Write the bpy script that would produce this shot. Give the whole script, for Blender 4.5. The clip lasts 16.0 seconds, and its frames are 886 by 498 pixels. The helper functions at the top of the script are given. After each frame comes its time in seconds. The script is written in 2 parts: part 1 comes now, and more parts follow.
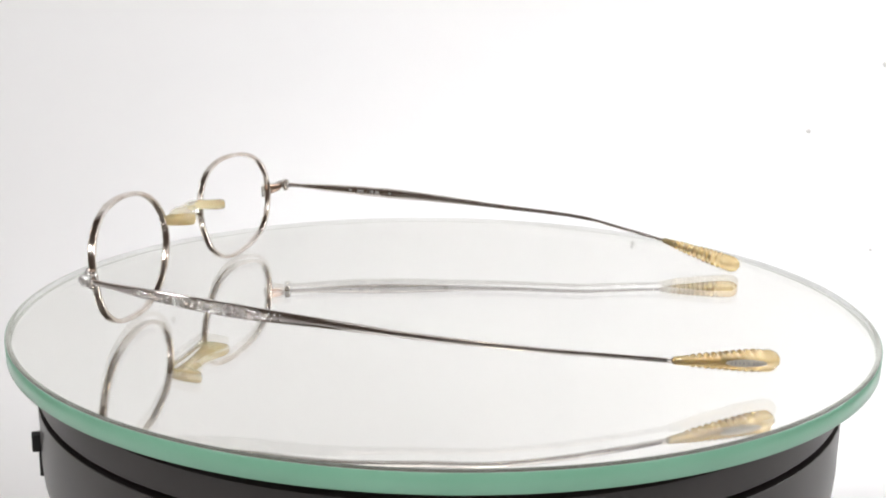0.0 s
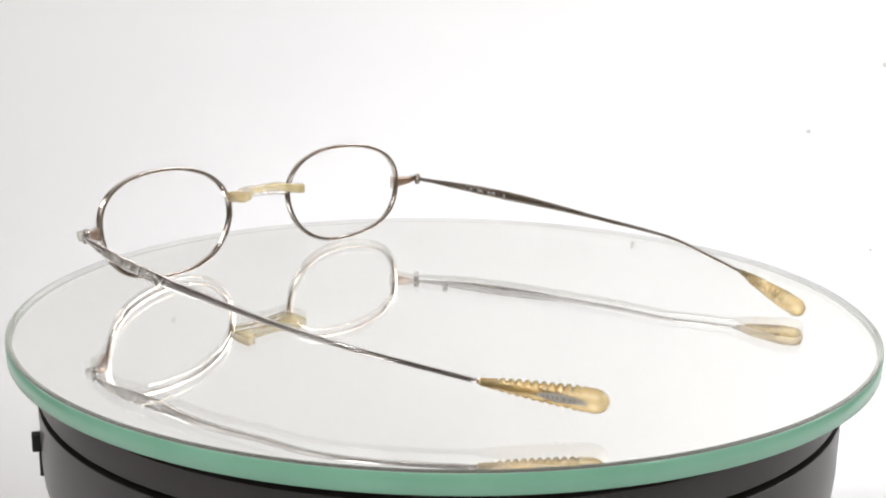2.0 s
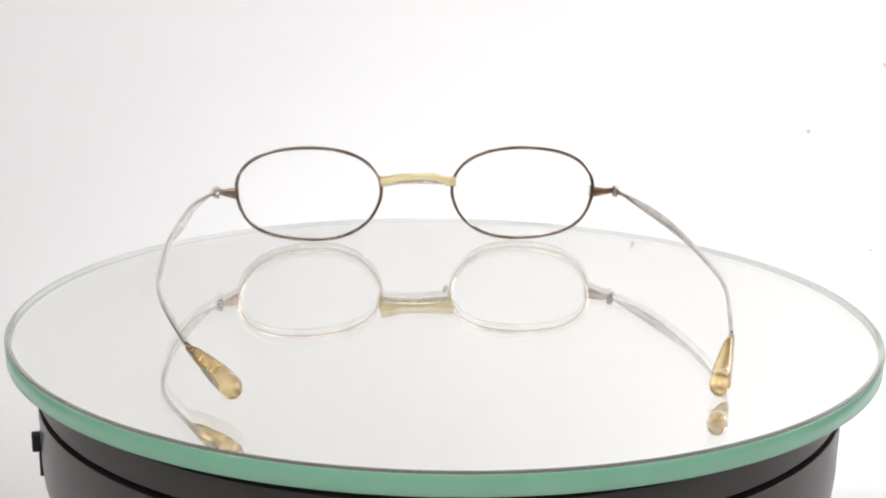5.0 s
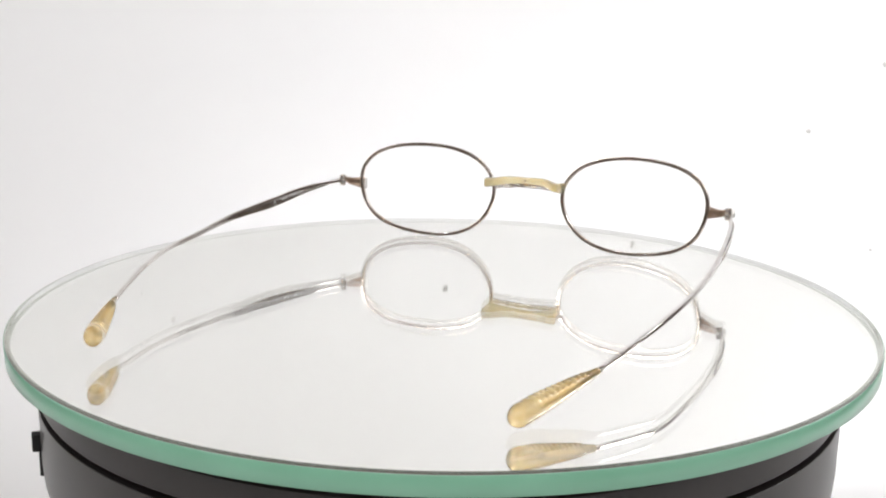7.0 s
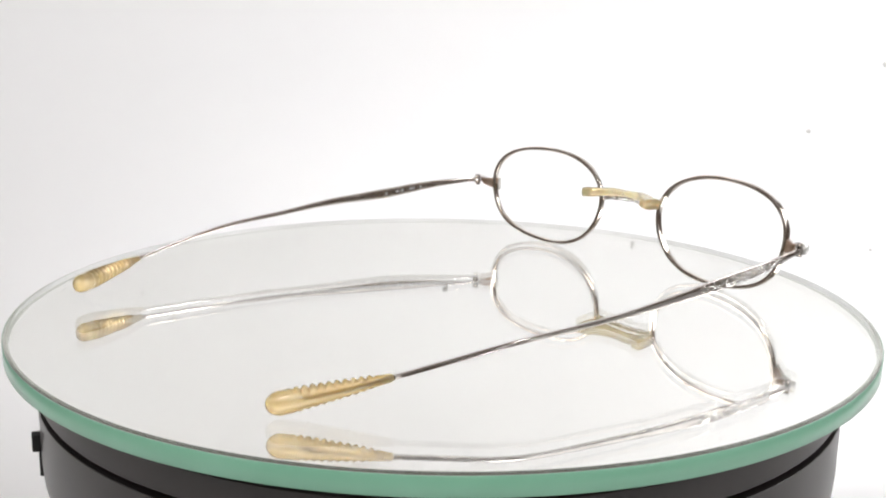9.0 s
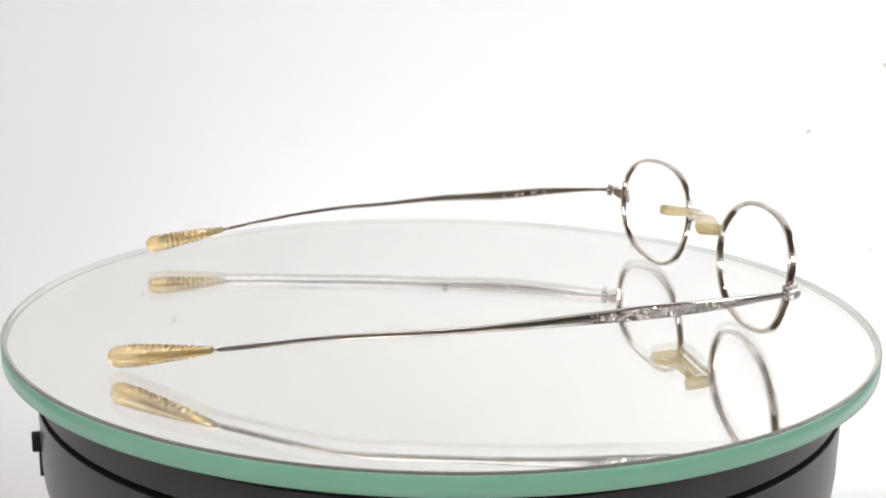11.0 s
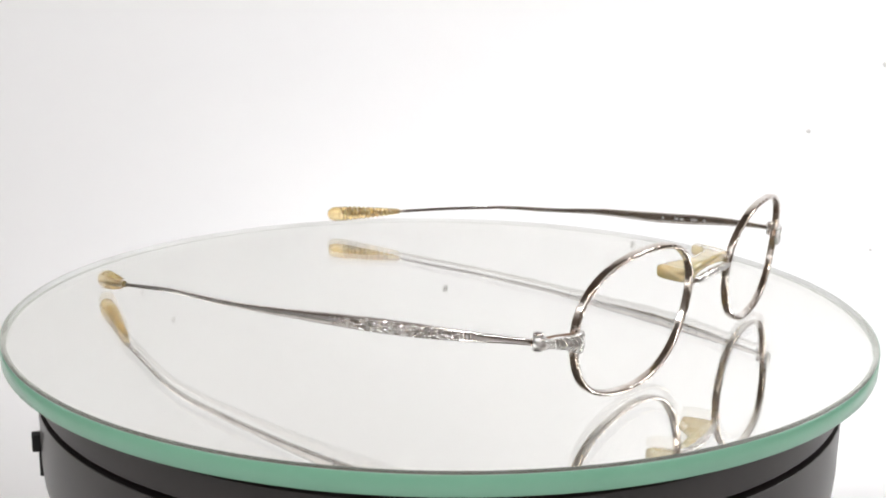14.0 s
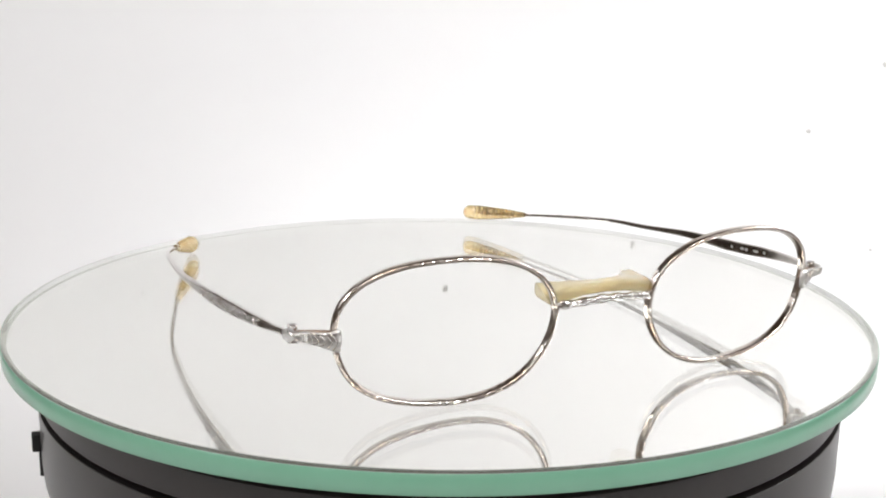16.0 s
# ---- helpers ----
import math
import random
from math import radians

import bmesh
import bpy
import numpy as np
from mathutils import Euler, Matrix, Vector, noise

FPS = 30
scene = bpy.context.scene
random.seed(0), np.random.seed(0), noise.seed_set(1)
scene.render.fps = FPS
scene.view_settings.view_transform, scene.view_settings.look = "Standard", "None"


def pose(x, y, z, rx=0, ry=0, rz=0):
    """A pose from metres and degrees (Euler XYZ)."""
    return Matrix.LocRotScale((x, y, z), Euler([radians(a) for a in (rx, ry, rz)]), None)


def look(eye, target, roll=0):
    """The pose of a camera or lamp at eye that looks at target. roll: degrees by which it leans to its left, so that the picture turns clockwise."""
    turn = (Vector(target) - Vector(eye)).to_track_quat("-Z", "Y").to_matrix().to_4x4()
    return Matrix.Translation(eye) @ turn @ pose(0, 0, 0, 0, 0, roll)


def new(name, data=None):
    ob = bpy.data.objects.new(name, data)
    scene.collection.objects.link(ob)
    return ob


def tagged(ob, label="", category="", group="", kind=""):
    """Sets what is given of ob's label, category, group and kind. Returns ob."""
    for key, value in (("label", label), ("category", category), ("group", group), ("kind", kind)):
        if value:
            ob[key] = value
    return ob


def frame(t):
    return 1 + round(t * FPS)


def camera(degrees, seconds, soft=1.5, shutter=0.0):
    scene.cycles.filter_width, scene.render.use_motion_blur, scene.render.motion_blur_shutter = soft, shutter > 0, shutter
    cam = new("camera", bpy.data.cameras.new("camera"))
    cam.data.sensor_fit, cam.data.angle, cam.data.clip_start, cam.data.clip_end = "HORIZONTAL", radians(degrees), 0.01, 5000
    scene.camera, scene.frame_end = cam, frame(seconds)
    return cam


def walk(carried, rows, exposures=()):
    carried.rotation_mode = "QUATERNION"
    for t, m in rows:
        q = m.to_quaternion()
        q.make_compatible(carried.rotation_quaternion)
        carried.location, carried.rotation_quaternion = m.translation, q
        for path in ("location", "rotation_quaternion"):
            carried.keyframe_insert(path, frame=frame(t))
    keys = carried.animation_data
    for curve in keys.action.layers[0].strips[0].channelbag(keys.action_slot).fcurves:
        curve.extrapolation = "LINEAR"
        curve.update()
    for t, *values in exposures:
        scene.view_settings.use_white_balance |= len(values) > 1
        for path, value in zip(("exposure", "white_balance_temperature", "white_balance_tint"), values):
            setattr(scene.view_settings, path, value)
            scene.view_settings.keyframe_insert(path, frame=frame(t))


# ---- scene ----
# Eyeglasses on a revolving mirrored glass disc in a small white photo set.
# Origin: centre of the disc's upper face, on the turntable's axis.
S = 0.1                       # disc radius in metres
TURN, START = -14.5543, -0.816  # degrees a second, degrees at the start


def spin(t):
    return pose(0, 0, 0, 0, 0, TURN * t + START)


# ---- camera ----
EYE = (0.0, -0.2636, 0.0740)
AIM = (-0.0000381, -0.166199, 0.0513495)
cam = camera(43.77, 16.0, soft=2.05)
walk(cam, [(0.0, look(EYE, AIM, 0.89)), (16.0, look(EYE, AIM, 0.89))], exposures=[(0.0, 0.0), (16.0, 0.0)])

# ---- world and light ----
world = bpy.data.worlds.new("studio_dark")
scene.world = world
world.use_nodes = True
world.node_tree.nodes["Background"].inputs[0].default_value = (0.9, 0.93, 1.0, 1)
world.node_tree.nodes["Background"].inputs[1].default_value = 0.05


def softbox(name, eye, target, size, size_y, watts, color=(0.975, 0.985, 1.0)):
    d = bpy.data.lights.new(name, "AREA")
    d.shape, d.size, d.size_y, d.energy, d.color = "RECTANGLE", size, size_y, watts, color
    ob = new(name, d)
    ob.matrix_world = look(eye, target)
    return ob


softbox("softbox_left", (-0.58, 0.18, 0.36), (-0.05, 0.50, 0.22), 0.18, 0.26, 0.78)
softbox("softbox_right", (0.58, 0.18, 0.36), (0.05, 0.50, 0.22), 0.18, 0.26, 2.0)
# added fill, hidden by the disc, that brightens the low part of the paper
softbox("hidden_backdrop_fill", (0.05, 0.20, -0.05), (0.05, 0.55, -0.06), 0.34, 0.05, 0.43)
softbox("front_lamp_left", (-0.50, -0.42, 0.40), (0, 0.05, 0.0), 0.09, 0.09, 1.6)
softbox("front_lamp_right", (0.52, -0.42, 0.40), (0, 0.05, 0.0), 0.09, 0.09, 1.6)
# unseen fill panels, added to lighten reflections in the metal and the disc edge
softbox("front_fill", (0.02, -0.50, 0.34), (0, 0.0, 0.0), 0.55, 0.26, 0.75)
softbox("side_fill_right", (0.78, -0.18, 0.42), (0, 0.0, 0.05), 0.55, 0.30, 0.75)
softbox("side_fill_left", (-0.78, -0.18, 0.42), (0, 0.0, 0.05), 0.55, 0.30, 0.5)
# warm fill, added out of view to set the room's tone in the metal
softbox("room_fill", (0.0, -1.15, 1.55), (0.0, -1.3, 0.0), 0.35, 0.35, 6.5, (1, 0.86, 0.70))


# ---- materials ----
def mat(name, color, rough=0.5, metal=0.0, **k):
    m = bpy.data.materials.new(name)
    m.use_nodes = True
    b = m.node_tree.nodes["Principled BSDF"]
    b.inputs["Base Color"].default_value = (*color, 1)
    b.inputs["Roughness"].default_value = rough
    b.inputs["Metallic"].default_value = metal
    for key, v in k.items():
        b.inputs[key.replace("_", " ")].default_value = v
    return m


def vary(m, scale, low, high, detail=4.0, to="Base Color", bump=0.0, bump_scale=0.0, dist=0.0002):
    """Noise between two colours (or two values) at one scale, and fine relief at another."""
    t = m.node_tree
    b = t.nodes["Principled BSDF"]
    co = t.nodes.new("ShaderNodeTexCoord")
    n = t.nodes.new("ShaderNodeTexNoise")
    n.inputs["Scale"].default_value, n.inputs["Detail"].default_value = scale, detail
    t.links.new(co.outputs["Object"], n.inputs["Vector"])
    r = t.nodes.new("ShaderNodeValToRGB")
    r.color_ramp.elements[0].position, r.color_ramp.elements[1].position = 0.3, 0.7
    r.color_ramp.elements[0].color, r.color_ramp.elements[1].color = (*low, 1), (*high, 1)
    t.links.new(n.outputs["Fac"], r.inputs["Fac"])
    t.links.new(r.outputs["Color"], b.inputs[to])
    if bump:
        n2 = t.nodes.new("ShaderNodeTexNoise")
        n2.inputs["Scale"].default_value = bump_scale
        t.links.new(co.outputs["Object"], n2.inputs["Vector"])
        bp = t.nodes.new("ShaderNodeBump")
        bp.inputs["Strength"].default_value, bp.inputs["Distance"].default_value = bump, dist
        t.links.new(n2.outputs["Fac"], bp.inputs["Height"])
        t.links.new(bp.outputs["Normal"], b.inputs["Normal"])
    return m


def grey(v):
    return (v, v, v)


PAPER = vary(mat("white_paper", (0.86, 0.86, 0.865), 0.9), 9.0, (0.855, 0.855, 0.862), (0.87, 0.868, 0.872), bump=0.15, bump_scale=900.0)
SILVER = vary(mat("antique_silver", (0.6, 0.56, 0.53), 0.13, 1.0), 160.0, (0.56, 0.52, 0.49), (0.74, 0.715, 0.695), bump=0.12, bump_scale=500.0, dist=0.0001)
RIM_SILVER = vary(mat("milled_rim_silver", (0.66, 0.6, 0.55), 0.17, 1.0), 160.0, (0.52, 0.44, 0.375), (0.78, 0.735, 0.69), bump=0.3, bump_scale=420.0, dist=0.0003)
CHASED = vary(mat("chased_silver", (0.92, 0.91, 0.90), 0.3, 1.0), 700.0, (0.86, 0.85, 0.83), (0.97, 0.965, 0.96), bump=0.9, bump_scale=480.0, dist=0.0009)
BRONZE = vary(mat("brown_metal", (0.46, 0.33, 0.26), 0.28, 1.0), 400.0, (0.38, 0.26, 0.19), (0.54, 0.41, 0.33))
WORN = vary(mat("engraved_silver", (0.9, 0.89, 0.87), 0.14, 1.0), 900.0, (0.6, 0.57, 0.54), (0.97, 0.96, 0.95), bump=0.9, bump_scale=750.0, dist=0.0007)
CORE = vary(mat("steel_core", (0.85, 0.80, 0.68), 0.22, 1.0), 500.0, (0.78, 0.72, 0.58), (0.90, 0.86, 0.76))
DARK = vary(mat("grey_plate", (0.7, 0.69, 0.67), 0.45), 1500.0, (0.36, 0.345, 0.31), (0.48, 0.46, 0.42))
MARK = mat("dark_marks", (0.27, 0.26, 0.25), 0.6)
INK = mat("pale_lettering", (0.36, 0.35, 0.34), 0.5)
CELLULOID = dict(IOR=1.24, Coat_IOR=1.7, Coat_Weight=1.0, Coat_Roughness=0.03, Subsurface_Weight=0.8, Subsurface_Scale=0.001, Subsurface_Radius=(1.0, 0.9, 0.7))
AMBER = vary(mat("honey_celluloid", (0.97, 0.74, 0.36), 0.07, Transmission_Weight=0.83, **CELLULOID), 120.0, (0.975, 0.69, 0.31), (0.985, 0.81, 0.49), bump=0.05, bump_scale=700.0, dist=0.0001)
CREAM = vary(mat("cream_celluloid", (0.98, 0.84, 0.55), 0.06, Transmission_Weight=0.6, **CELLULOID), 150.0, (0.985, 0.77, 0.42), (0.99, 0.87, 0.60), bump=0.05, bump_scale=600.0, dist=0.0001)
GLASS = mat("clear_glass", (0.998, 1.0, 0.994), 0.0, Transmission_Weight=1.0, IOR=1.5)
# this green stands in for light that has passed through the glass
EDGE = vary(mat("green_glass_edge", (0.28, 0.62, 0.44), 0.2, Transmission_Weight=0.25, IOR=1.5, Coat_Weight=0.3, Coat_IOR=1.5, Coat_Roughness=0.3), 60.0, (0.26, 0.58, 0.405), (0.30, 0.64, 0.455))
# pale tone painted in for light scattered at the inside of the edge
EDGE_LINING = vary(mat("pale_edge_lining", (0.5, 0.52, 0.515), 0.5), 90.0, (0.50, 0.505, 0.51), (0.56, 0.565, 0.57))
BEVEL = vary(mat("ground_glass_bevel", (0.5, 0.54, 0.47), 0.12, Transmission_Weight=0.7, IOR=1.5), 80.0, (0.47, 0.51, 0.44), (0.53, 0.57, 0.50))
MIRROR = mat("mirror_silvering", (0.99, 0.99, 0.965), 0.0, 1.0)
BACKING = vary(mat("backing_paint", (0.2, 0.2, 0.2), 0.8), 60.0, (0.18, 0.18, 0.18), (0.22, 0.22, 0.22))
BLACK = vary(mat("black_plastic", (0.019, 0.015, 0.014), 0.46, IOR=1.4, Coat_Weight=0.5, Coat_Roughness=0.18), 70.0, (0.012, 0.0095, 0.009), (0.019, 0.0145, 0.014), bump=0.05, bump_scale=1800.0, dist=0.0001)
RUBBER = mat("black_rubber", (0.007, 0.007, 0.008), 0.75)
ROOM = vary(mat("dim_wall_paint", (0.36, 0.29, 0.24), 0.8), 3.0, (0.33, 0.265, 0.22), (0.39, 0.315, 0.26))
SPECK = mat("grey_speck", (0.45, 0.44, 0.43), 0.9)
FAINT = mat("pale_grey_speck", (0.68, 0.67, 0.66), 0.9)


# ---- mesh helpers ----
def part(name, bm, material, parent=None, label="", smooth=True, sharp=0):
    """Link a bmesh as one mesh object under a thing or a part."""
    bmesh.ops.recalc_face_normals(bm, faces=bm.faces)
    me = bpy.data.meshes.new(name)
    bm.to_mesh(me)
    bm.free()
    for m in (material if isinstance(material, (list, tuple)) else [material]):
        me.materials.append(m)
    for f in me.polygons:
        f.use_smooth = smooth
    if sharp:
        me.set_sharp_from_angle(angle=radians(sharp))
    ob = new(name, me)
    if parent:
        ob.parent = parent
    return tagged(ob, label=label) if label else ob


def box(bm, m, sx, sy, sz, bevel=0.0):
    g = bmesh.ops.create_cube(bm, size=1, matrix=m @ Matrix.Diagonal((sx, sy, sz, 1)))
    if bevel:
        edges = list({e for v in g["verts"] for e in v.link_edges})
        bmesh.ops.bevel(bm, geom=edges, offset=bevel, segments=2, affect="EDGES", profile=0.6)


def lathe(profile, steps, centre=(0, 0), slots=None, close=True):
    """A turned body: profile of (radius, z) from the axis or an inner edge outwards."""
    bm = bmesh.new()
    rings = []
    for r, z in profile:
        if r < 1e-7:
            rings.append([bm.verts.new((centre[0], centre[1], z))])
        else:
            rings.append([bm.verts.new((centre[0] + r * math.cos(2 * math.pi * i / steps), centre[1] + r * math.sin(2 * math.pi * i / steps), z)) for i in range(steps)])
    for k in range(len(rings) - 1):
        a, b = rings[k], rings[k + 1]
        for i in range(steps):
            j = (i + 1) % steps
            q = [a[i % len(a)], b[i % len(b)], b[j % len(b)], a[j % len(a)]]
            q = [v for n, v in enumerate(q) if v not in q[:n]]
            f = bm.faces.new(q)
            if slots:
                f.material_index = slots[k]
    return bm


def sweep(bm, pts, sides, ups, section, closed=False):
    """Sweep cross-sections along pts; section(k) gives (side, up) offsets for station k."""
    rings = []
    for k, (p, s, u) in enumerate(zip(pts, sides, ups)):
        rings.append([bm.verts.new(Vector(p) + Vector(s) * a + Vector(u) * b) for a, b in section(k)])
    n = len(rings)
    for k in range(n if closed else n - 1):
        a, b = rings[k], rings[(k + 1) % n]
        for i in range(len(a)):
            j = (i + 1) % len(a)
            bm.faces.new((a[i], b[i], b[j], a[j]))
    if not closed:
        bm.faces.new(rings[0])
        bm.faces.new(list(reversed(rings[-1])))


def oval(w, h, n=12, power=2.0):
    """A superellipse of half-widths w, h."""
    out = []
    for i in range(n):
        a = 2 * math.pi * (i + 0.5) / n
        c, s = math.cos(a), math.sin(a)
        out.append((w * math.copysign(abs(c) ** (2 / power), c), h * math.copysign(abs(s) ** (2 / power), s)))
    return out


def rounded_bar(w, h, r):
    """A rectangle of half-widths w, h with rounded corners and flat faces."""
    out = []
    for sx, sy, a0 in ((1, 1, 0), (-1, 1, 90), (-1, -1, 180), (1, -1, 270)):
        cx, cy = sx * (w - r), sy * (h - r)
        arc = [(cx + r * math.cos(radians(a0 + d)), cy + r * math.sin(radians(a0 + d))) for d in (0, 45, 90)]
        before, after = ((0, -0.15 * r * sy), (-0.15 * r * sx, 0)) if sx * sy > 0 else ((-0.15 * r * sx, 0), (0, -0.15 * r * sy))
        out += [(arc[0][0] + before[0], arc[0][1] + before[1]), *arc, (arc[2][0] + after[0], arc[2][1] + after[1])]
    return out


def spline(knots, at, count):
    """Natural cubic through knots, at the parameters given."""
    K, T = np.array(knots), np.array(at)
    m, h = len(T), np.diff(T)
    A, B = np.zeros((m, m)), np.zeros((m, 3))
    A[0, 0] = A[-1, -1] = 1
    for i in range(1, m - 1):
        A[i, i - 1], A[i, i], A[i, i + 1] = h[i - 1], 2 * (h[i - 1] + h[i]), h[i]
        B[i] = 6 * ((K[i + 1] - K[i]) / h[i] - (K[i] - K[i - 1]) / h[i - 1])
    M = np.linalg.solve(A, B)
    s = np.linspace(0, 1, count)
    i = np.clip(np.searchsorted(T, s) - 1, 0, m - 2)
    a, b, g = (T[i + 1] - s)[:, None], (s - T[i])[:, None], h[i][:, None]
    return s, M[i] * a**3 / (6 * g) + M[i + 1] * b**3 / (6 * g) + (K[i] / g - M[i] * g / 6) * a + (K[i + 1] / g - M[i + 1] * g / 6) * b


def tube(bm, pts, radius, n=6):
    pts = [Vector(p) for p in pts]
    side, up = [], []
    for k in range(len(pts)):
        d = (pts[min(k + 1, len(pts) - 1)] - pts[max(k - 1, 0)]).normalized()
        ref = Vector((0, 0, 1)) if abs(d.z) < 0.9 else Vector((1, 0, 0))
        s = d.cross(ref).normalized()
        side.append(s)
        up.append(s.cross(d))
    sweep(bm, pts, side, up, lambda k: oval(radius, radius, n))


# ---- the set: paper sweep, dim room ----
def paper_sweep(floor_z, back_y, radius, half, top):
    bm = bmesh.new()
    # the stretch towards the lens is added, unseen, to bounce light up from below
    prof = [(-0.50, floor_z), (-0.16, floor_z), (0.0, floor_z)]
    for i in range(49):
        a = -math.pi / 2 + math.pi / 2 * i / 48
        prof.append((back_y - radius + radius * math.cos(a), floor_z + radius + radius * math.sin(a)))
    prof += [(back_y, 0.6), (back_y, top)]
    cols = []
    for x in (-half, -half / 2, 0, half / 2, half):
        cols.append([bm.verts.new((x, y, z)) for y, z in prof])
    for a, b in zip(cols, cols[1:]):
        for i in range(len(prof) - 1):
            bm.faces.new((a[i], a[i + 1], b[i + 1], b[i]))
    ob = part("backdrop", bm, PAPER)
    sol = ob.modifiers.new("thickness", "SOLIDIFY")
    sol.thickness, sol.offset = 0.0006, -1
    return tagged(ob, "seamless white paper sweep behind the turntable", "backdrop", kind="structure")


FLOOR_Z, BACK_Y = -0.15, 0.55
BEND = 0.34
paper_sweep(FLOOR_Z, BACK_Y, BEND, 0.68, 0.85)


def slab(name, x0, x1, y0, y1, z0, z1, material, label, category):
    bm = bmesh.new()
    box(bm, Matrix.Translation(((x0 + x1) / 2, (y0 + y1) / 2, (z0 + z1) / 2)), x1 - x0, y1 - y0, z1 - z0)
    return tagged(part(name, bm, material, smooth=False), label, category, kind="structure")


slab("floor", -1.5, 1.5, -1.7, 1.3, -0.93, -0.88, ROOM, "plain dim studio floor", "floor")
slab("wall_south", -1.5, 1.5, -1.75, -1.7, -0.93, 1.6, ROOM, "plain dim grey studio wall", "wall")
slab("wall_north", -1.5, 1.5, 1.3, 1.35, -0.93, 1.6, ROOM, "plain dim grey studio wall", "wall")
slab("wall_west", -1.55, -1.5, -1.75, 1.35, -0.93, 1.6, ROOM, "plain dim grey studio wall", "wall")
slab("wall_east", 1.5, 1.55, -1.75, 1.35, -0.93, 1.6, ROOM, "plain dim grey studio wall", "wall")
slab("ceiling", -1.55, 1.55, -1.75, 1.35, 1.6, 1.65, ROOM, "plain dim studio ceiling", "ceiling")


def set_table():
    e = tagged(new("table"), "plain white table under the paper sweep", "table")
    bm = bmesh.new()
    box(bm, Matrix.Translation((0, 0.06, FLOOR_Z - 0.0156)), 1.5, 1.14, 0.03, 0.003)
    part("tabletop", bm, PAPER, e, smooth=False)
    for x in (-0.7, 0.7):
        for y in (-0.46, 0.55):
            bm = bmesh.new()
            box(bm, Matrix.Translation((x, y, (FLOOR_Z - 0.0306 - 0.88) / 2)), 0.05, 0.05, 0.88 + FLOOR_Z - 0.0306, 0.003)
            part("leg", bm, PAPER, e, smooth=False)


set_table()


def paper_y(z):
    """How far back the paper hangs at the height z."""
    drop = max(0.0, FLOOR_Z + BEND - z)
    return BACK_Y - BEND + math.sqrt(max(0.0, BEND**2 - drop**2))


def speck(x, y, z, size, seed, material):
    """A faint fleck on the paper."""
    rnd = random.Random(seed)
    bm = bmesh.new()
    ring = [bm.verts.new((x + size * rnd.uniform(0.7, 1.1) * math.cos(a), y - 0.0014, z + size * rnd.uniform(0.8, 1.3) * math.sin(a))) for a in [i * math.pi / 5 for i in range(10)]]
    f = bm.faces.new(ring)
    ext = bmesh.ops.extrude_face_region(bm, geom=[f])
    for v in [v for v in ext["geom"] if isinstance(v, bmesh.types.BMVert)]:
        v.co.y += 0.0020
    tagged(part("speck", bm, material), "small grey fleck on the white paper", "speck", group="specks on the paper")


# directions from the lens; those that fall on the disc are seen in its mirror
for n, (dx, dy, dz, size) in enumerate([(0.00222, 0.966, -0.2609, 0.0022), (-0.24325, 0.9587, -0.2921, 0.0018), (0.17164, 0.9763, -0.2205, 0.0022),
                                        (-0.2718, 0.9639, -0.2695, 0.0014), (0.3971, 1.0134, -0.0578, 0.0016), (0.3289, 0.9994, -0.1177, 0.0014), (0.3869, 0.9753, -0.2216, 0.0009)]):
    y = BACK_Y
    for _ in range(6):
        k = (y - EYE[1]) / dy
        z = EYE[2] + k * dz
        if n < 4:
            z = -z - 0.0012
        y = paper_y(z)
    speck(EYE[0] + k * dx, y, z, size, n, SPECK if n == 0 else FAINT)


# ---- turntable base ----
def turntable_base():
    e = tagged(new("turntable_base"), "black satin plastic motor drum under the glass disc", "turntable")
    e.location = (0, 0, FLOOR_Z)
    up = -FLOOR_Z
    r = 0.0952
    c = (-0.0003, 0.0)
    body = lathe([(0, 0.0), (0.080, 0.0), (0.083, 0.002), (r - 0.007, up - 0.060), (r - 0.0032, up - 0.0425), (r - 0.0012, up - 0.037), (r - 0.0003, up - 0.033), (r, up - 0.029), (r, up - 0.0157), (r - 0.0001, up - 0.0156), (0, up - 0.0156)], 160, c)
    part("drum", body, BLACK, e, sharp=25)
    part("seam", lathe([(0, up - 0.0156), (r - 0.0035, up - 0.0156), (r - 0.0035, up - 0.0143), (0, up - 0.0143)], 160, c), RUBBER, e, "black groove round the drum", smooth=False)
    part("collar", lathe([(0, up - 0.0143), (r - 0.0004, up - 0.0143), (r - 0.0003, up - 0.0141), (r - 0.0004, up - 0.0085), (r - 0.0012, up - 0.0078), (0, up - 0.0078)], 160, c), BLACK, e, sharp=25)
    part("felt_pad", lathe([(0, up - 0.0078), (0.086, up - 0.0078), (0.086, up - 0.0044), (0, up - 0.0044)], 120, c), RUBBER, e, "dark felt pad under the glass", smooth=False)
    a = math.radians(180 + 21.0)
    m = pose(0, 0, 0, 0, 0, math.degrees(a))
    bm = bmesh.new()
    box(bm, m @ Matrix.Translation((r + 0.0009, 0, up - 0.0247)), 0.0024, 0.0030, 0.0039, 0.0003)
    knob = part("switch_knob", bm, RUBBER, e, "small black switch knob")
    bm = bmesh.new()
    box(bm, m @ Matrix.Translation((r + 0.0002, 0, up - 0.0300)), 0.0012, 0.0014, 0.0058, 0.0003)
    part("switch_lever", bm, RUBBER, knob)
    return e


turntable_base()


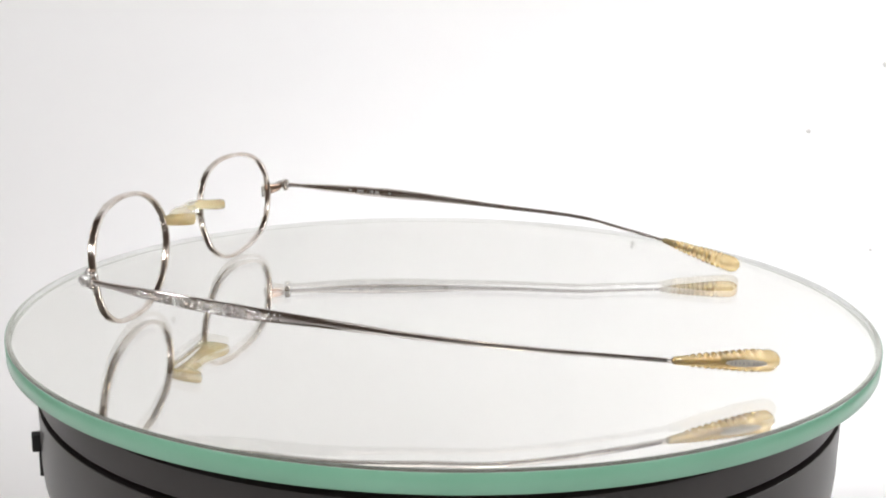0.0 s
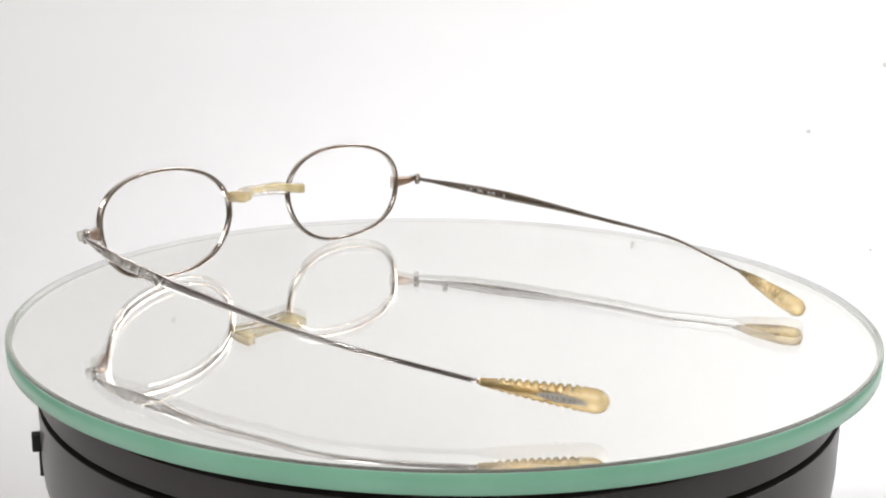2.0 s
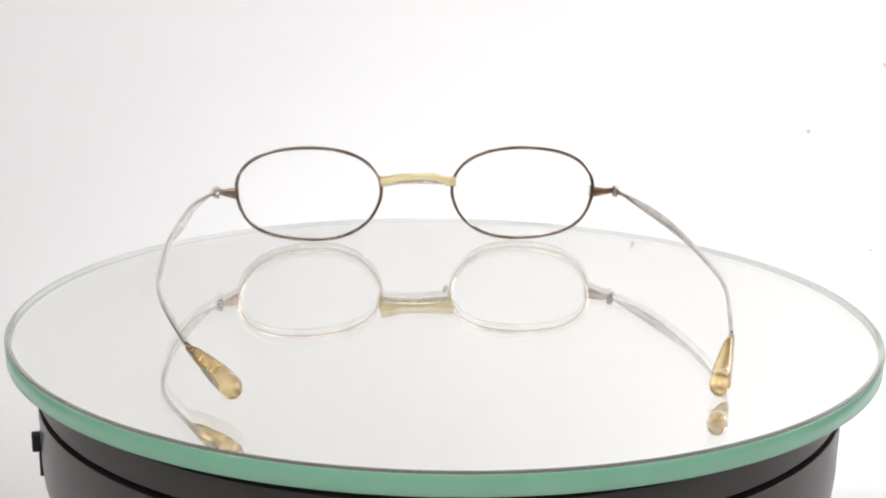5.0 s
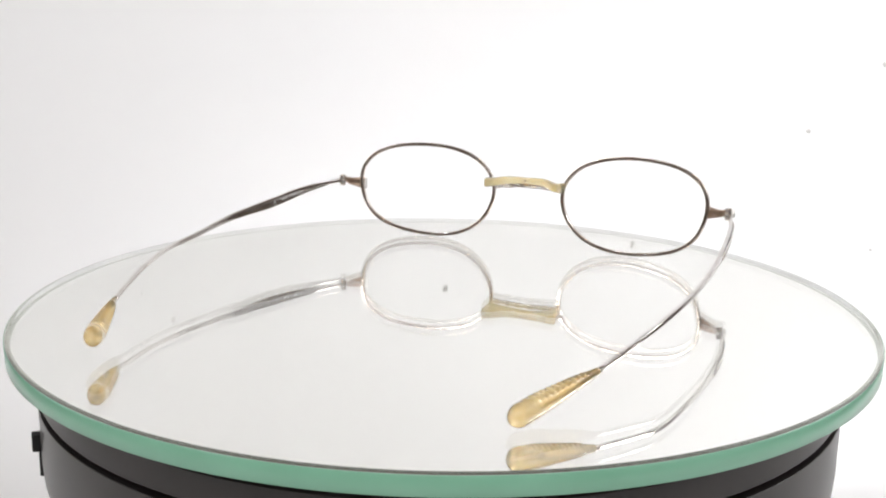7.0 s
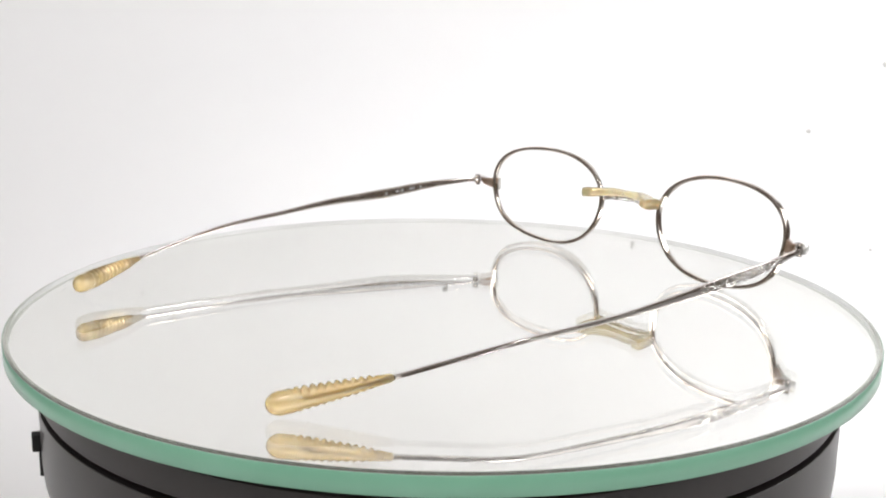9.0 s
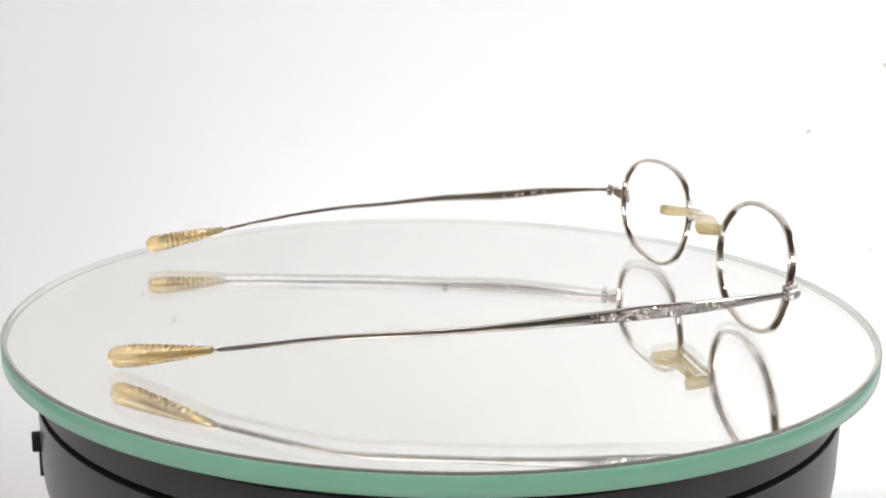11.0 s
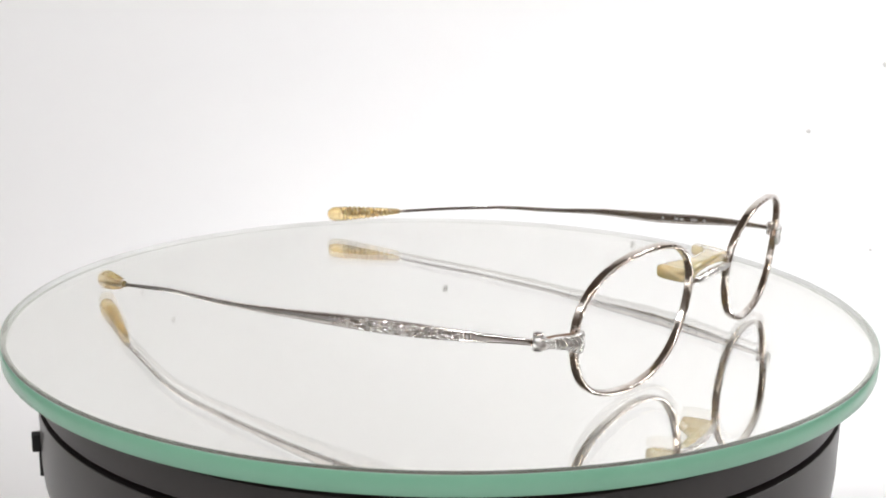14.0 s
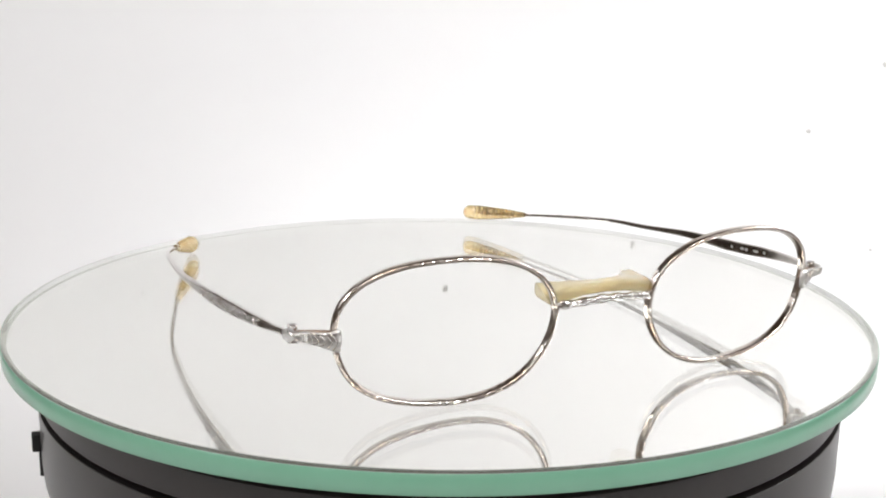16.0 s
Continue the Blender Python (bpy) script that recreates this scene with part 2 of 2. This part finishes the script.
# ---- revolving glass disc ----
def glass_disc():
    c = (0.000347, 0.000506)
    e = tagged(new("glass_disc"), "round mirror-backed glass turntable disc with green edge", "glass disc")
    prof = [(0.0, 0.0), (0.05, 0.0), (0.09, 0.0), (0.1006, 0.0), (0.1011, -0.00008), (0.1016, -0.00022), (0.1016, -0.00028), (0.1016, -0.0039), (0.1014, -0.0041), (0.0, -0.0041)]
    pane = part("glass_pane", lathe(prof, 256, c, [0, 0, 0, 1, 1, 3, 3, 3, 2]), [GLASS, BEVEL, MIRROR, EDGE_LINING], e, "clear glass with a ground bevel, silvered underneath", sharp=4)
    pane.visible_shadow = False
    # added skin: green outside for light through the glass, pale lining towards it
    skin = [(0.10164, -0.00026), (0.10172, -0.0003), (0.1018, -0.0004), (0.1018, -0.0040), (0.1016, -0.0042), (0.10164, -0.0038), (0.10164, -0.00026)]
    bm = lathe(skin, 256, c, [0, 0, 0, 0, 0, 1])
    part("edge_skin", bm, [EDGE, EDGE_LINING], e, "green skin standing in for light through the glass edge")
    back = [(0.0, -0.00412), (0.1008, -0.00412), (0.1008, -0.0044), (0.0, -0.0044)]
    part("backing_paint", lathe(back, 256, c), BACKING, e, "dull grey paint behind the silvering", smooth=False)
    return e


disc = glass_disc()

# ---- eyeglasses ----
glasses = tagged(new("eyeglasses"), "antique silver wire eyeglasses with honey celluloid tips, open", "eyeglasses")

RIM_R0, RIM_COS, RIM_SIN, BOW = 0.01749, (-0.00177, 0.00034, -0.00009, -0.00043), (0.00185, -0.00009, 0.00023, -0.00005), 2.275
RIMS = {"N": ((-0.07132, -0.02356, 0.01331), -4.35, -4.01, 1.88, 1), "F": ((-0.05972, 0.04478, 0.01331), -14.69, -5.13, -1.56, -1)}


def rim_frame(side):
    c, yaw, tilt, roll, sign = RIMS[side]
    y, ti, ro = radians(yaw), radians(tilt), radians(roll)
    ax, nr, up = Vector((math.sin(y), -math.cos(y), 0)), Vector((math.cos(y), math.sin(y), 0)), Vector((0, 0, 1))
    up2 = up * math.cos(ti) + nr * math.sin(ti)
    nr2 = nr * math.cos(ti) - up * math.sin(ti)
    return Vector(c), ax * math.cos(ro) + up2 * math.sin(ro), up2 * math.cos(ro) - ax * math.sin(ro), nr2, sign


def rim_point(side, a, grow=0.0):
    """A point on the rim's centre line at the angle a (0: towards the temple)."""
    c, ax, up, back, sign = rim_frame(side)
    r = RIM_R0 + sum(RIM_COS[k - 1] * math.cos(k * a) + RIM_SIN[k - 1] * math.sin(k * a) for k in range(1, 5)) + grow
    x, z = r * math.cos(a) * 1.22, r * math.sin(a) / 1.22
    return c + ax * (x * sign) + up * z + back * (BOW * x * x)


def rim(side):
    n = 420
    rnd = random.Random(5 if side == "N" else 8)
    bm = bmesh.new()
    pts = [rim_point(side, 2 * math.pi * i / n) for i in range(n)]
    back = rim_frame(side)[3]
    out, bk = [], []
    for i in range(n):
        d = (pts[(i + 1) % n] - pts[i - 1]).normalized()
        out.append(d.cross(back).normalized())
        bk.append(out[-1].cross(d).normalized())
    # a wire 1 mm thick and 1.7 mm deep, flat behind and domed in front, with scattered cuts on the dome
    bar = [(a, b) for a, b in rounded_bar(0.00052, 0.00085, 0.00022) if b > 0]
    bar += [(-0.00052 * math.cos(t), -0.0003 - 0.00055 * math.sin(t)) for t in [math.pi * i / 10 for i in range(11)]]
    cuts = [rnd.uniform(0.4, 1.0) if rnd.random() < 0.6 else 0.0 for _ in range(60)]
    lean = [rnd.uniform(-0.00009, 0.00009) for _ in range(30)]

    def section(k):
        cut = 0.00013 * cuts[k // 7] * (0.0, 0.5, 0.85, 1.0, 0.85, 0.5, 0.1)[k % 7]
        g, f = divmod(k, 14)
        f = f / 14
        slope = lean[g] * (1 - f) + lean[(g + 1) % 30] * f
        return [(a, b + cut + slope * a / 0.0005) if b < -0.0003 else (a, b) for a, b in bar]

    sweep(bm, pts, out, bk, section, closed=True)
    part("rim", bm, RIM_SILVER, glasses)


KNOT_AT = (0, 0.12, 0.28, 0.45, 0.6, 0.7, 0.8, 0.9, 1.0)
TEMPLES = {
    "N": ([(-0.7074, -0.4908, 0.161), (-0.5752, -0.5509, 0.1533), (-0.394, -0.6009, 0.1375), (-0.2, -0.6469, 0.1277), (-0.027, -0.6701, 0.1133), (0.0888, -0.6835, 0.1062), (0.2063, -0.681, 0.0956), (0.3256, -0.6646, 0.0827), (0.4483, -0.6418, 0.0678)], (0.668, -0.5719, 0.0486)),
    "F": ([(-0.497, 0.6924, 0.1601), (-0.3536, 0.6907, 0.1512), (-0.1694, 0.6748, 0.1407), (0.0225, 0.6457, 0.128), (0.1901, 0.6092, 0.1161), (0.3002, 0.5793, 0.1102), (0.4089, 0.5421, 0.1016), (0.5135, 0.4918, 0.0831), (0.6198, 0.4366, 0.0631)], (0.8049, 0.3024, 0.0223)),
}


def blade(s):
    """Half-thickness and half-height of a temple along its length: neck, flat blade, wire."""
    t = [0, 0.04, 0.1, 0.2, 0.3, 0.42, 0.55, 0.75, 1.0]
    h = [0.60, 0.60, 0.95, 1.35, 1.40, 1.00, 0.64, 0.50, 0.45]
    w = [0.50, 0.50, 0.50, 0.55, 0.55, 0.52, 0.48, 0.45, 0.43]
    return np.interp(s, t, w) * 0.001, np.interp(s, t, h) * 0.001


def temple(side):
    knots, end = TEMPLES[side]
    s, P = spline([[v * S for v in k] for k in knots], KNOT_AT, 72)
    outward = -1 if side == "N" else 1
    pts = [Vector(p) for p in P]
    lat, up = [], []
    for k in range(len(pts)):
        d = (pts[min(k + 1, len(pts) - 1)] - pts[max(k - 1, 0)]).normalized()
        l = d.cross(Vector((0, 0, 1))).normalized()
        l = l if l.y * outward > 0 else -l
        lat.append(l)
        up.append(Vector((0, 0, 1)) - d * d.z)
    bm = bmesh.new()
    sweep(bm, pts, lat, up, lambda k: oval(*blade(s[k]), 32, 4.5))
    arm = part("temple", bm, SILVER, glasses, "tapered silver temple arm, engraved on the outside")

    def on(f, v, off):
        """A point on the outer (+) or inner (-) face at the length f and the height v (-1..1)."""
        x = f * (len(pts) - 1)
        i = min(int(x), len(pts) - 2)
        g = x - i
        w, h = blade(f)
        sgn = 1 if off > 0 else -1
        return pts[i].lerp(pts[i + 1], g) + lat[i].lerp(lat[i + 1], g) * (sgn * w * (1 - 0.06 * v**4) + off) + up[i] * (v * h)

    # scroll-work: a wavy vine with curls and beads, raised from the outer face
    bm = bmesh.new()
    f0, f1 = 0.105, 0.345
    # the hammered ground of the engraved field
    cols = []
    for i in range(49):
        f = f0 - 0.004 + (f1 - f0 + 0.008) * i / 48
        e = min(1.0, (i + 2) / 8, (50 - i) / 8)
        row = [on(f, 0.82 * e * (j / 3 - 1), 0.00003 + 0.00003 * ((i * 7 + j * 5) % 4)) for j in range(7)]
        cols.append([bm.verts.new(v) for v in row])
    for p, q in zip(cols, cols[1:]):
        for j in range(6):
            bm.faces.new((p[j], q[j], q[j + 1], p[j + 1]))
    rnd = random.Random(11)
    amp = [rnd.uniform(0.25, 0.75) for _ in range(12)]
    vine = [on(f0 + (f1 - f0) * i / 110, amp[i // 10] * math.sin(2 * math.pi * 4.3 * i / 110 + 0.7 * math.sin(i / 9)), 0.00016) for i in range(111)]
    tube(bm, vine, 0.0002, 6)
    for k in range(22):
        fc = f0 + (f1 - f0) * (k + rnd.uniform(0.2, 0.8)) / 22
        sg = rnd.choice((-1, 1))
        size, turns, vc = rnd.uniform(0.004, 0.011), rnd.uniform(0.7, 1.8), rnd.uniform(-0.3, 0.3)
        curl = []
        for i in range(13):
            a = i / 12 * turns * math.pi + rnd.uniform(0, 0.1)
            rr = 1 - 0.6 * i / 12
            curl.append(on(fc + size * rr * math.cos(a), max(-0.85, min(0.85, vc + 0.6 * rr * math.sin(a) * sg)), 0.00016))
        tube(bm, curl, rnd.uniform(0.0001, 0.0002), 5)
    for k in range(5):
        for f in (f0 - 0.012 + 0.004 * k, f1 + 0.005 * k):
            bmesh.ops.create_icosphere(bm, subdivisions=1, radius=0.00028, matrix=Matrix.Translation(on(f, 0.45 * (-1) ** k, 0.0001)))
    part("engraving", bm, WORN, arm, "raised scroll engraving")
    # unreadable lettering on the inside
    bm = bmesh.new()
    for a, b in ((0.165, 0.172), (0.188, 0.204), (0.222, 0.231), (0.235, 0.246), (0.272, 0.278)):
        q = [on(a, 0.25, -0.00004), on(b, 0.25, -0.00004), on(b, -0.25, -0.00004), on(a, -0.25, -0.00004)]
        q2 = [on(a, 0.25, -0.0000005), on(b, 0.25, -0.0000005), on(b, -0.25, -0.0000005), on(a, -0.25, -0.0000005)]
        A, B = [bm.verts.new(v) for v in q], [bm.verts.new(v) for v in q2]
        bm.faces.new(A)
        for i in range(4):
            bm.faces.new((A[i], A[(i + 1) % 4], B[(i + 1) % 4], B[i]))
    part("lettering", bm, INK, arm, "short worn marks")
    temple_tip(side, pts[-1], Vector([v * S for v in end]), outward)
    return pts[0], lat[0], up[0], (pts[1] - pts[0]).normalized()


def temple_tip(side, a, b, outward):
    """Drop-shaped tip with ribs on its inner half, a wire core and a small plate inside."""
    d = (b - a).normalized()
    lat = d.cross(Vector((0, 0, 1))).normalized()
    lat = lat if lat.y * outward > 0 else -lat
    up = Vector((0, 0, 1)) - d * d.z
    up.normalize()
    L = (b - a).length
    n = 190
    f = [i / (n - 1) for i in range(n)]

    def radius(x):
        r = np.interp(x, [0, 0.02, 0.06, 0.3, 0.55, 0.78, 0.88], [0.00075, 0.00085, 0.0009, 0.00145, 0.0019, 0.00225, 0.0023])
        if x > 0.88:
            r *= math.sqrt(max(0.004, 1 - ((x - 0.88) / 0.12) ** 2))
        return r

    def section(k):
        x, out = f[k], []
        r = radius(x)
        amp = 0.0006 * min(1.0, max(0.0, (x - 0.08) / 0.1)) * min(1.0, max(0.0, (0.85 - x) / 0.12))
        wave = abs(math.sin(math.pi * 13 * (x - 0.08) / 0.82)) - 0.6
        for p, q in oval(r * 0.88, r * 1.0, 24):
            inner = min(1.0, max(0.0, 0.9 - 1.1 * p / r))
            g = 1 + amp * inner * wave / r
            out.append((p * g, q * g))
        return out

    bm = bmesh.new()
    sweep(bm, [a + d * (L * x) for x in f], [lat] * n, [up] * n, section)
    tip = part("temple_tip", bm, AMBER, glasses, "translucent honey celluloid temple tip with ribbed inner side")
    bm = bmesh.new()
    sweep(bm, [a + d * (L * x) for x in (0.005, 0.3, 0.6, 0.72)], [lat] * 4, [up] * 4, lambda k: rounded_bar((0.00036, 0.00030, 0.00024, 0.0001)[k], (0.0005, 0.00065, 0.0006, 0.0002)[k], 0.00005))
    part("core_wire", bm, CORE, tip)
    if side == "F":
        return
    # oval plate let into the outer face
    bm = bmesh.new()
    x0, ring = 0.64, 28
    rows = []
    for scale in (1.0, 0.7, 0.4):
        row = []
        for i in range(ring):
            t = 2 * math.pi * i / ring
            x, h = x0 + 0.19 * scale * math.cos(t), 0.00075 * scale * math.sin(t)
            r = radius(x)
            row.append(bm.verts.new(a + d * (L * x) + up * h + lat * (0.88 * math.sqrt(max(0.1, 1 - (h / r) ** 2)) * r + 0.00007)))
        rows.append(row)
    for p, q in zip(rows, rows[1:]):
        for i in range(ring):
            bm.faces.new((p[i], p[(i + 1) % ring], q[(i + 1) % ring], q[i]))
    bm.faces.new(rows[-1])
    under = [bm.verts.new(v.co - lat * 0.0003) for v in rows[0]]
    for i in range(ring):
        bm.faces.new((rows[0][i], rows[0][(i + 1) % ring], under[(i + 1) % ring], under[i]))
    bm.faces.new(under)
    part("maker_plate", bm, DARK, tip, "small pale grey oval plate with worn marks", smooth=False)
    # worn marks, too small to read
    bm = bmesh.new()
    for x, w, h in ((0.50, 0.012, 0.0005), (0.535, 0.016, 0.0007), (0.575, 0.012, 0.0007), (0.61, 0.016, 0.0006), (0.66, 0.02, 0.0007), (0.705, 0.016, 0.0007), (0.74, 0.012, 0.0005)):
        m = Matrix((d, up, lat)).transposed().to_4x4()
        m.translation = a + d * (L * x) + lat * (0.88 * radius(x) + 0.00004)
        box(bm, m, L * w, h, 0.00016)
    part("plate_marks", bm, MARK, tip, "dark worn marks", smooth=False)


def endpiece(side, hinge, lat, up, along):
    """Tapered lug from the rim to the hinge, with closing block and knuckles."""
    c, ax, rup, back, sign = rim_frame(side)
    p0 = rim_point(side, radians(6))
    outx = ax * sign
    st = [p0 - outx * 0.0009 - back * 0.0011, p0 + outx * 0.0008 - back * 0.0009, p0.lerp(hinge, 0.5) + outx * 0.0006 - back * 0.0004, hinge + lat * 0.0004 - along * 0.0016, hinge + lat * 0.0005 + along * 0.0004]
    dirs = [(st[min(i + 1, 4)] - st[max(i - 1, 0)]).normalized() for i in range(5)]
    side_v = [d.cross(Vector((0, 0, 1))).normalized() for d in dirs]
    ups = [s.cross(d).normalized() for s, d in zip(side_v, dirs)]
    line = [Vector(p) for p in spline([tuple(p) for p in st], (0, 0.2, 0.5, 0.85, 1.0), 17)[1]]
    grow = [(np.interp(i / 16, (0, 0.2, 0.5, 0.85, 1.0), (0.0005, 0.0006, 0.0006, 0.0007, 0.0008)), np.interp(i / 16, (0, 0.12, 0.2, 0.3, 0.55, 0.8, 0.88, 0.96, 1.0), [0.0020, 0.0020, 0.0017, 0.0014, 0.0010, 0.00085, 0.0012, 0.0013, 0.0011])) for i in range(17)]
    face = []
    for i in range(17):
        d = (line[min(i + 1, 16)] - line[max(i - 1, 0)]).normalized()
        v = d.cross(Vector((0, 0, 1))).normalized()
        face.append((v, v.cross(d).normalized()))
    bm = bmesh.new()
    sweep(bm, line, [f[0] for f in face], [f[1] for f in face], lambda k: oval(*grow[k], 20, 2.6))
    lug = part("endpiece", bm, CHASED, glasses, "slender silver end piece with chased front")
    # leaf veins cut into its front
    ahead = 1 if face[8][0].dot(back) < 0 else -1
    bm = bmesh.new()
    for j in range(9):
        vein = []
        for i in range(9):
            v = i / 4 - 1
            x = min(15.0, max(0.0, 1.6 + 1.35 * j + 1.6 * v * v + 0.5 * v))
            k, g = int(x), x - int(x)
            p, q = line[k].lerp(line[k + 1], g), grow[k]
            vein.append(p + face[k][0] * (ahead * (q[0] * (1 - abs(0.78 * v) ** 2.6) ** (1 / 2.6))) + face[k][1] * (v * 0.78 * q[1]))
        tube(bm, vein, 0.00012, 6)
    part("leaf_chasing", bm, WORN, lug, "bright leaf veins on the end piece")
    bm = bmesh.new()
    rear = [p + back * 0.0009 - outx * o for p, o in zip(st[:4], (-0.0004, 0.0, 0.0005, 0.0007))]
    sweep(bm, rear, side_v[:4], ups[:4], lambda k: oval((0.0005, 0.0006, 0.0005, 0.0004)[k], (0.0018, 0.0016, 0.0010, 0.0007)[k], 12, 4.0))
    part("closing_block", bm, BRONZE, lug, "brown metal back of the end piece")
    inner = -lat
    for k, h in enumerate((-0.0011, 0.0, 0.0011)):
        bm = bmesh.new()
        bmesh.ops.create_cone(bm, cap_ends=True, segments=16, radius1=0.0009, radius2=0.0009, depth=0.00095, matrix=Matrix.Translation(hinge + inner * 0.0006 + Vector((0, 0, h)) + along * 0.0002))
        part("hinge_knuckle", bm, SILVER, lug)


def bridge():
    """Chased silver bar between the rims, and the cream saddle behind it."""
    a, b = rim_point("N", radians(165)), rim_point("F", radians(165))
    back = (rim_frame("N")[3] + rim_frame("F")[3]).normalized()
    n = 41
    pts, up = [], []
    for i in range(n):
        u = 2 * i / (n - 1) - 1
        pts.append(a.lerp(b, i / (n - 1)) + Vector((0, 0, 0.0002 + 0.0008 * (1 - u * u))) - back * (0.0012 * (1 - u**4)))
        up.append(Vector((0, 0, 1)))
    bm = bmesh.new()
    sweep(bm, pts, [back] * n, up, lambda k: oval(0.0006, 0.00076 + 0.00014 * math.sin(k * 0.9), 12, 2.6))
    bar = part("bridge", bm, WORN, glasses, "chased silver bridge bar")
    # saddle: thick strip, its ends reach back as pads, its middle arched and hollowed
    bm = bmesh.new()
    st = []
    for i in range(n):
        u = 2 * i / (n - 1) - 1
        e = abs(u)
        deep = 0.0036 + (0.0042 if u < 0 else 0.0030) * min(1.0, max(0.0, (e - 0.35) / 0.45)) ** 1.5
        z = 0.0022 + 0.0005 * (1 - u * u) - (0.0004 if u < 0 else 0.0008) * min(1.0, max(0.0, (e - 0.45) / 0.4))
        st.append((a.lerp(b, 0.5 + 0.5 * u * 1.03) + Vector((0, 0, z)) + back * (deep / 2 - 0.0008 * (1 - u**4) + 0.0004), deep / 2, 0.00095 + 0.0005 * e))
    sweep(bm, [q[0] for q in st], [back] * n, up, lambda k: oval(st[k][1], st[k][2], 20, 4.5))
    saddle = part("nose_saddle", bm, CREAM, glasses, "cream translucent celluloid nose saddle")
    bm = bmesh.new()
    q = st[n // 2]
    tube(bm, [q[0] + back * (q[1] + o) for o in (-0.0006, 0.0, 0.00018)], 0.0003, 8)
    part("rivet", bm, SILVER, saddle, "tiny steel rivet")


for side in ("N", "F"):
    rim(side)
    endpiece(side, *temple(side))
bridge()


def motions():
    rows = [(i * 0.5, spin(i * 0.5)) for i in range(33)]
    walk(disc, rows)
    walk(glasses, rows)


motions()
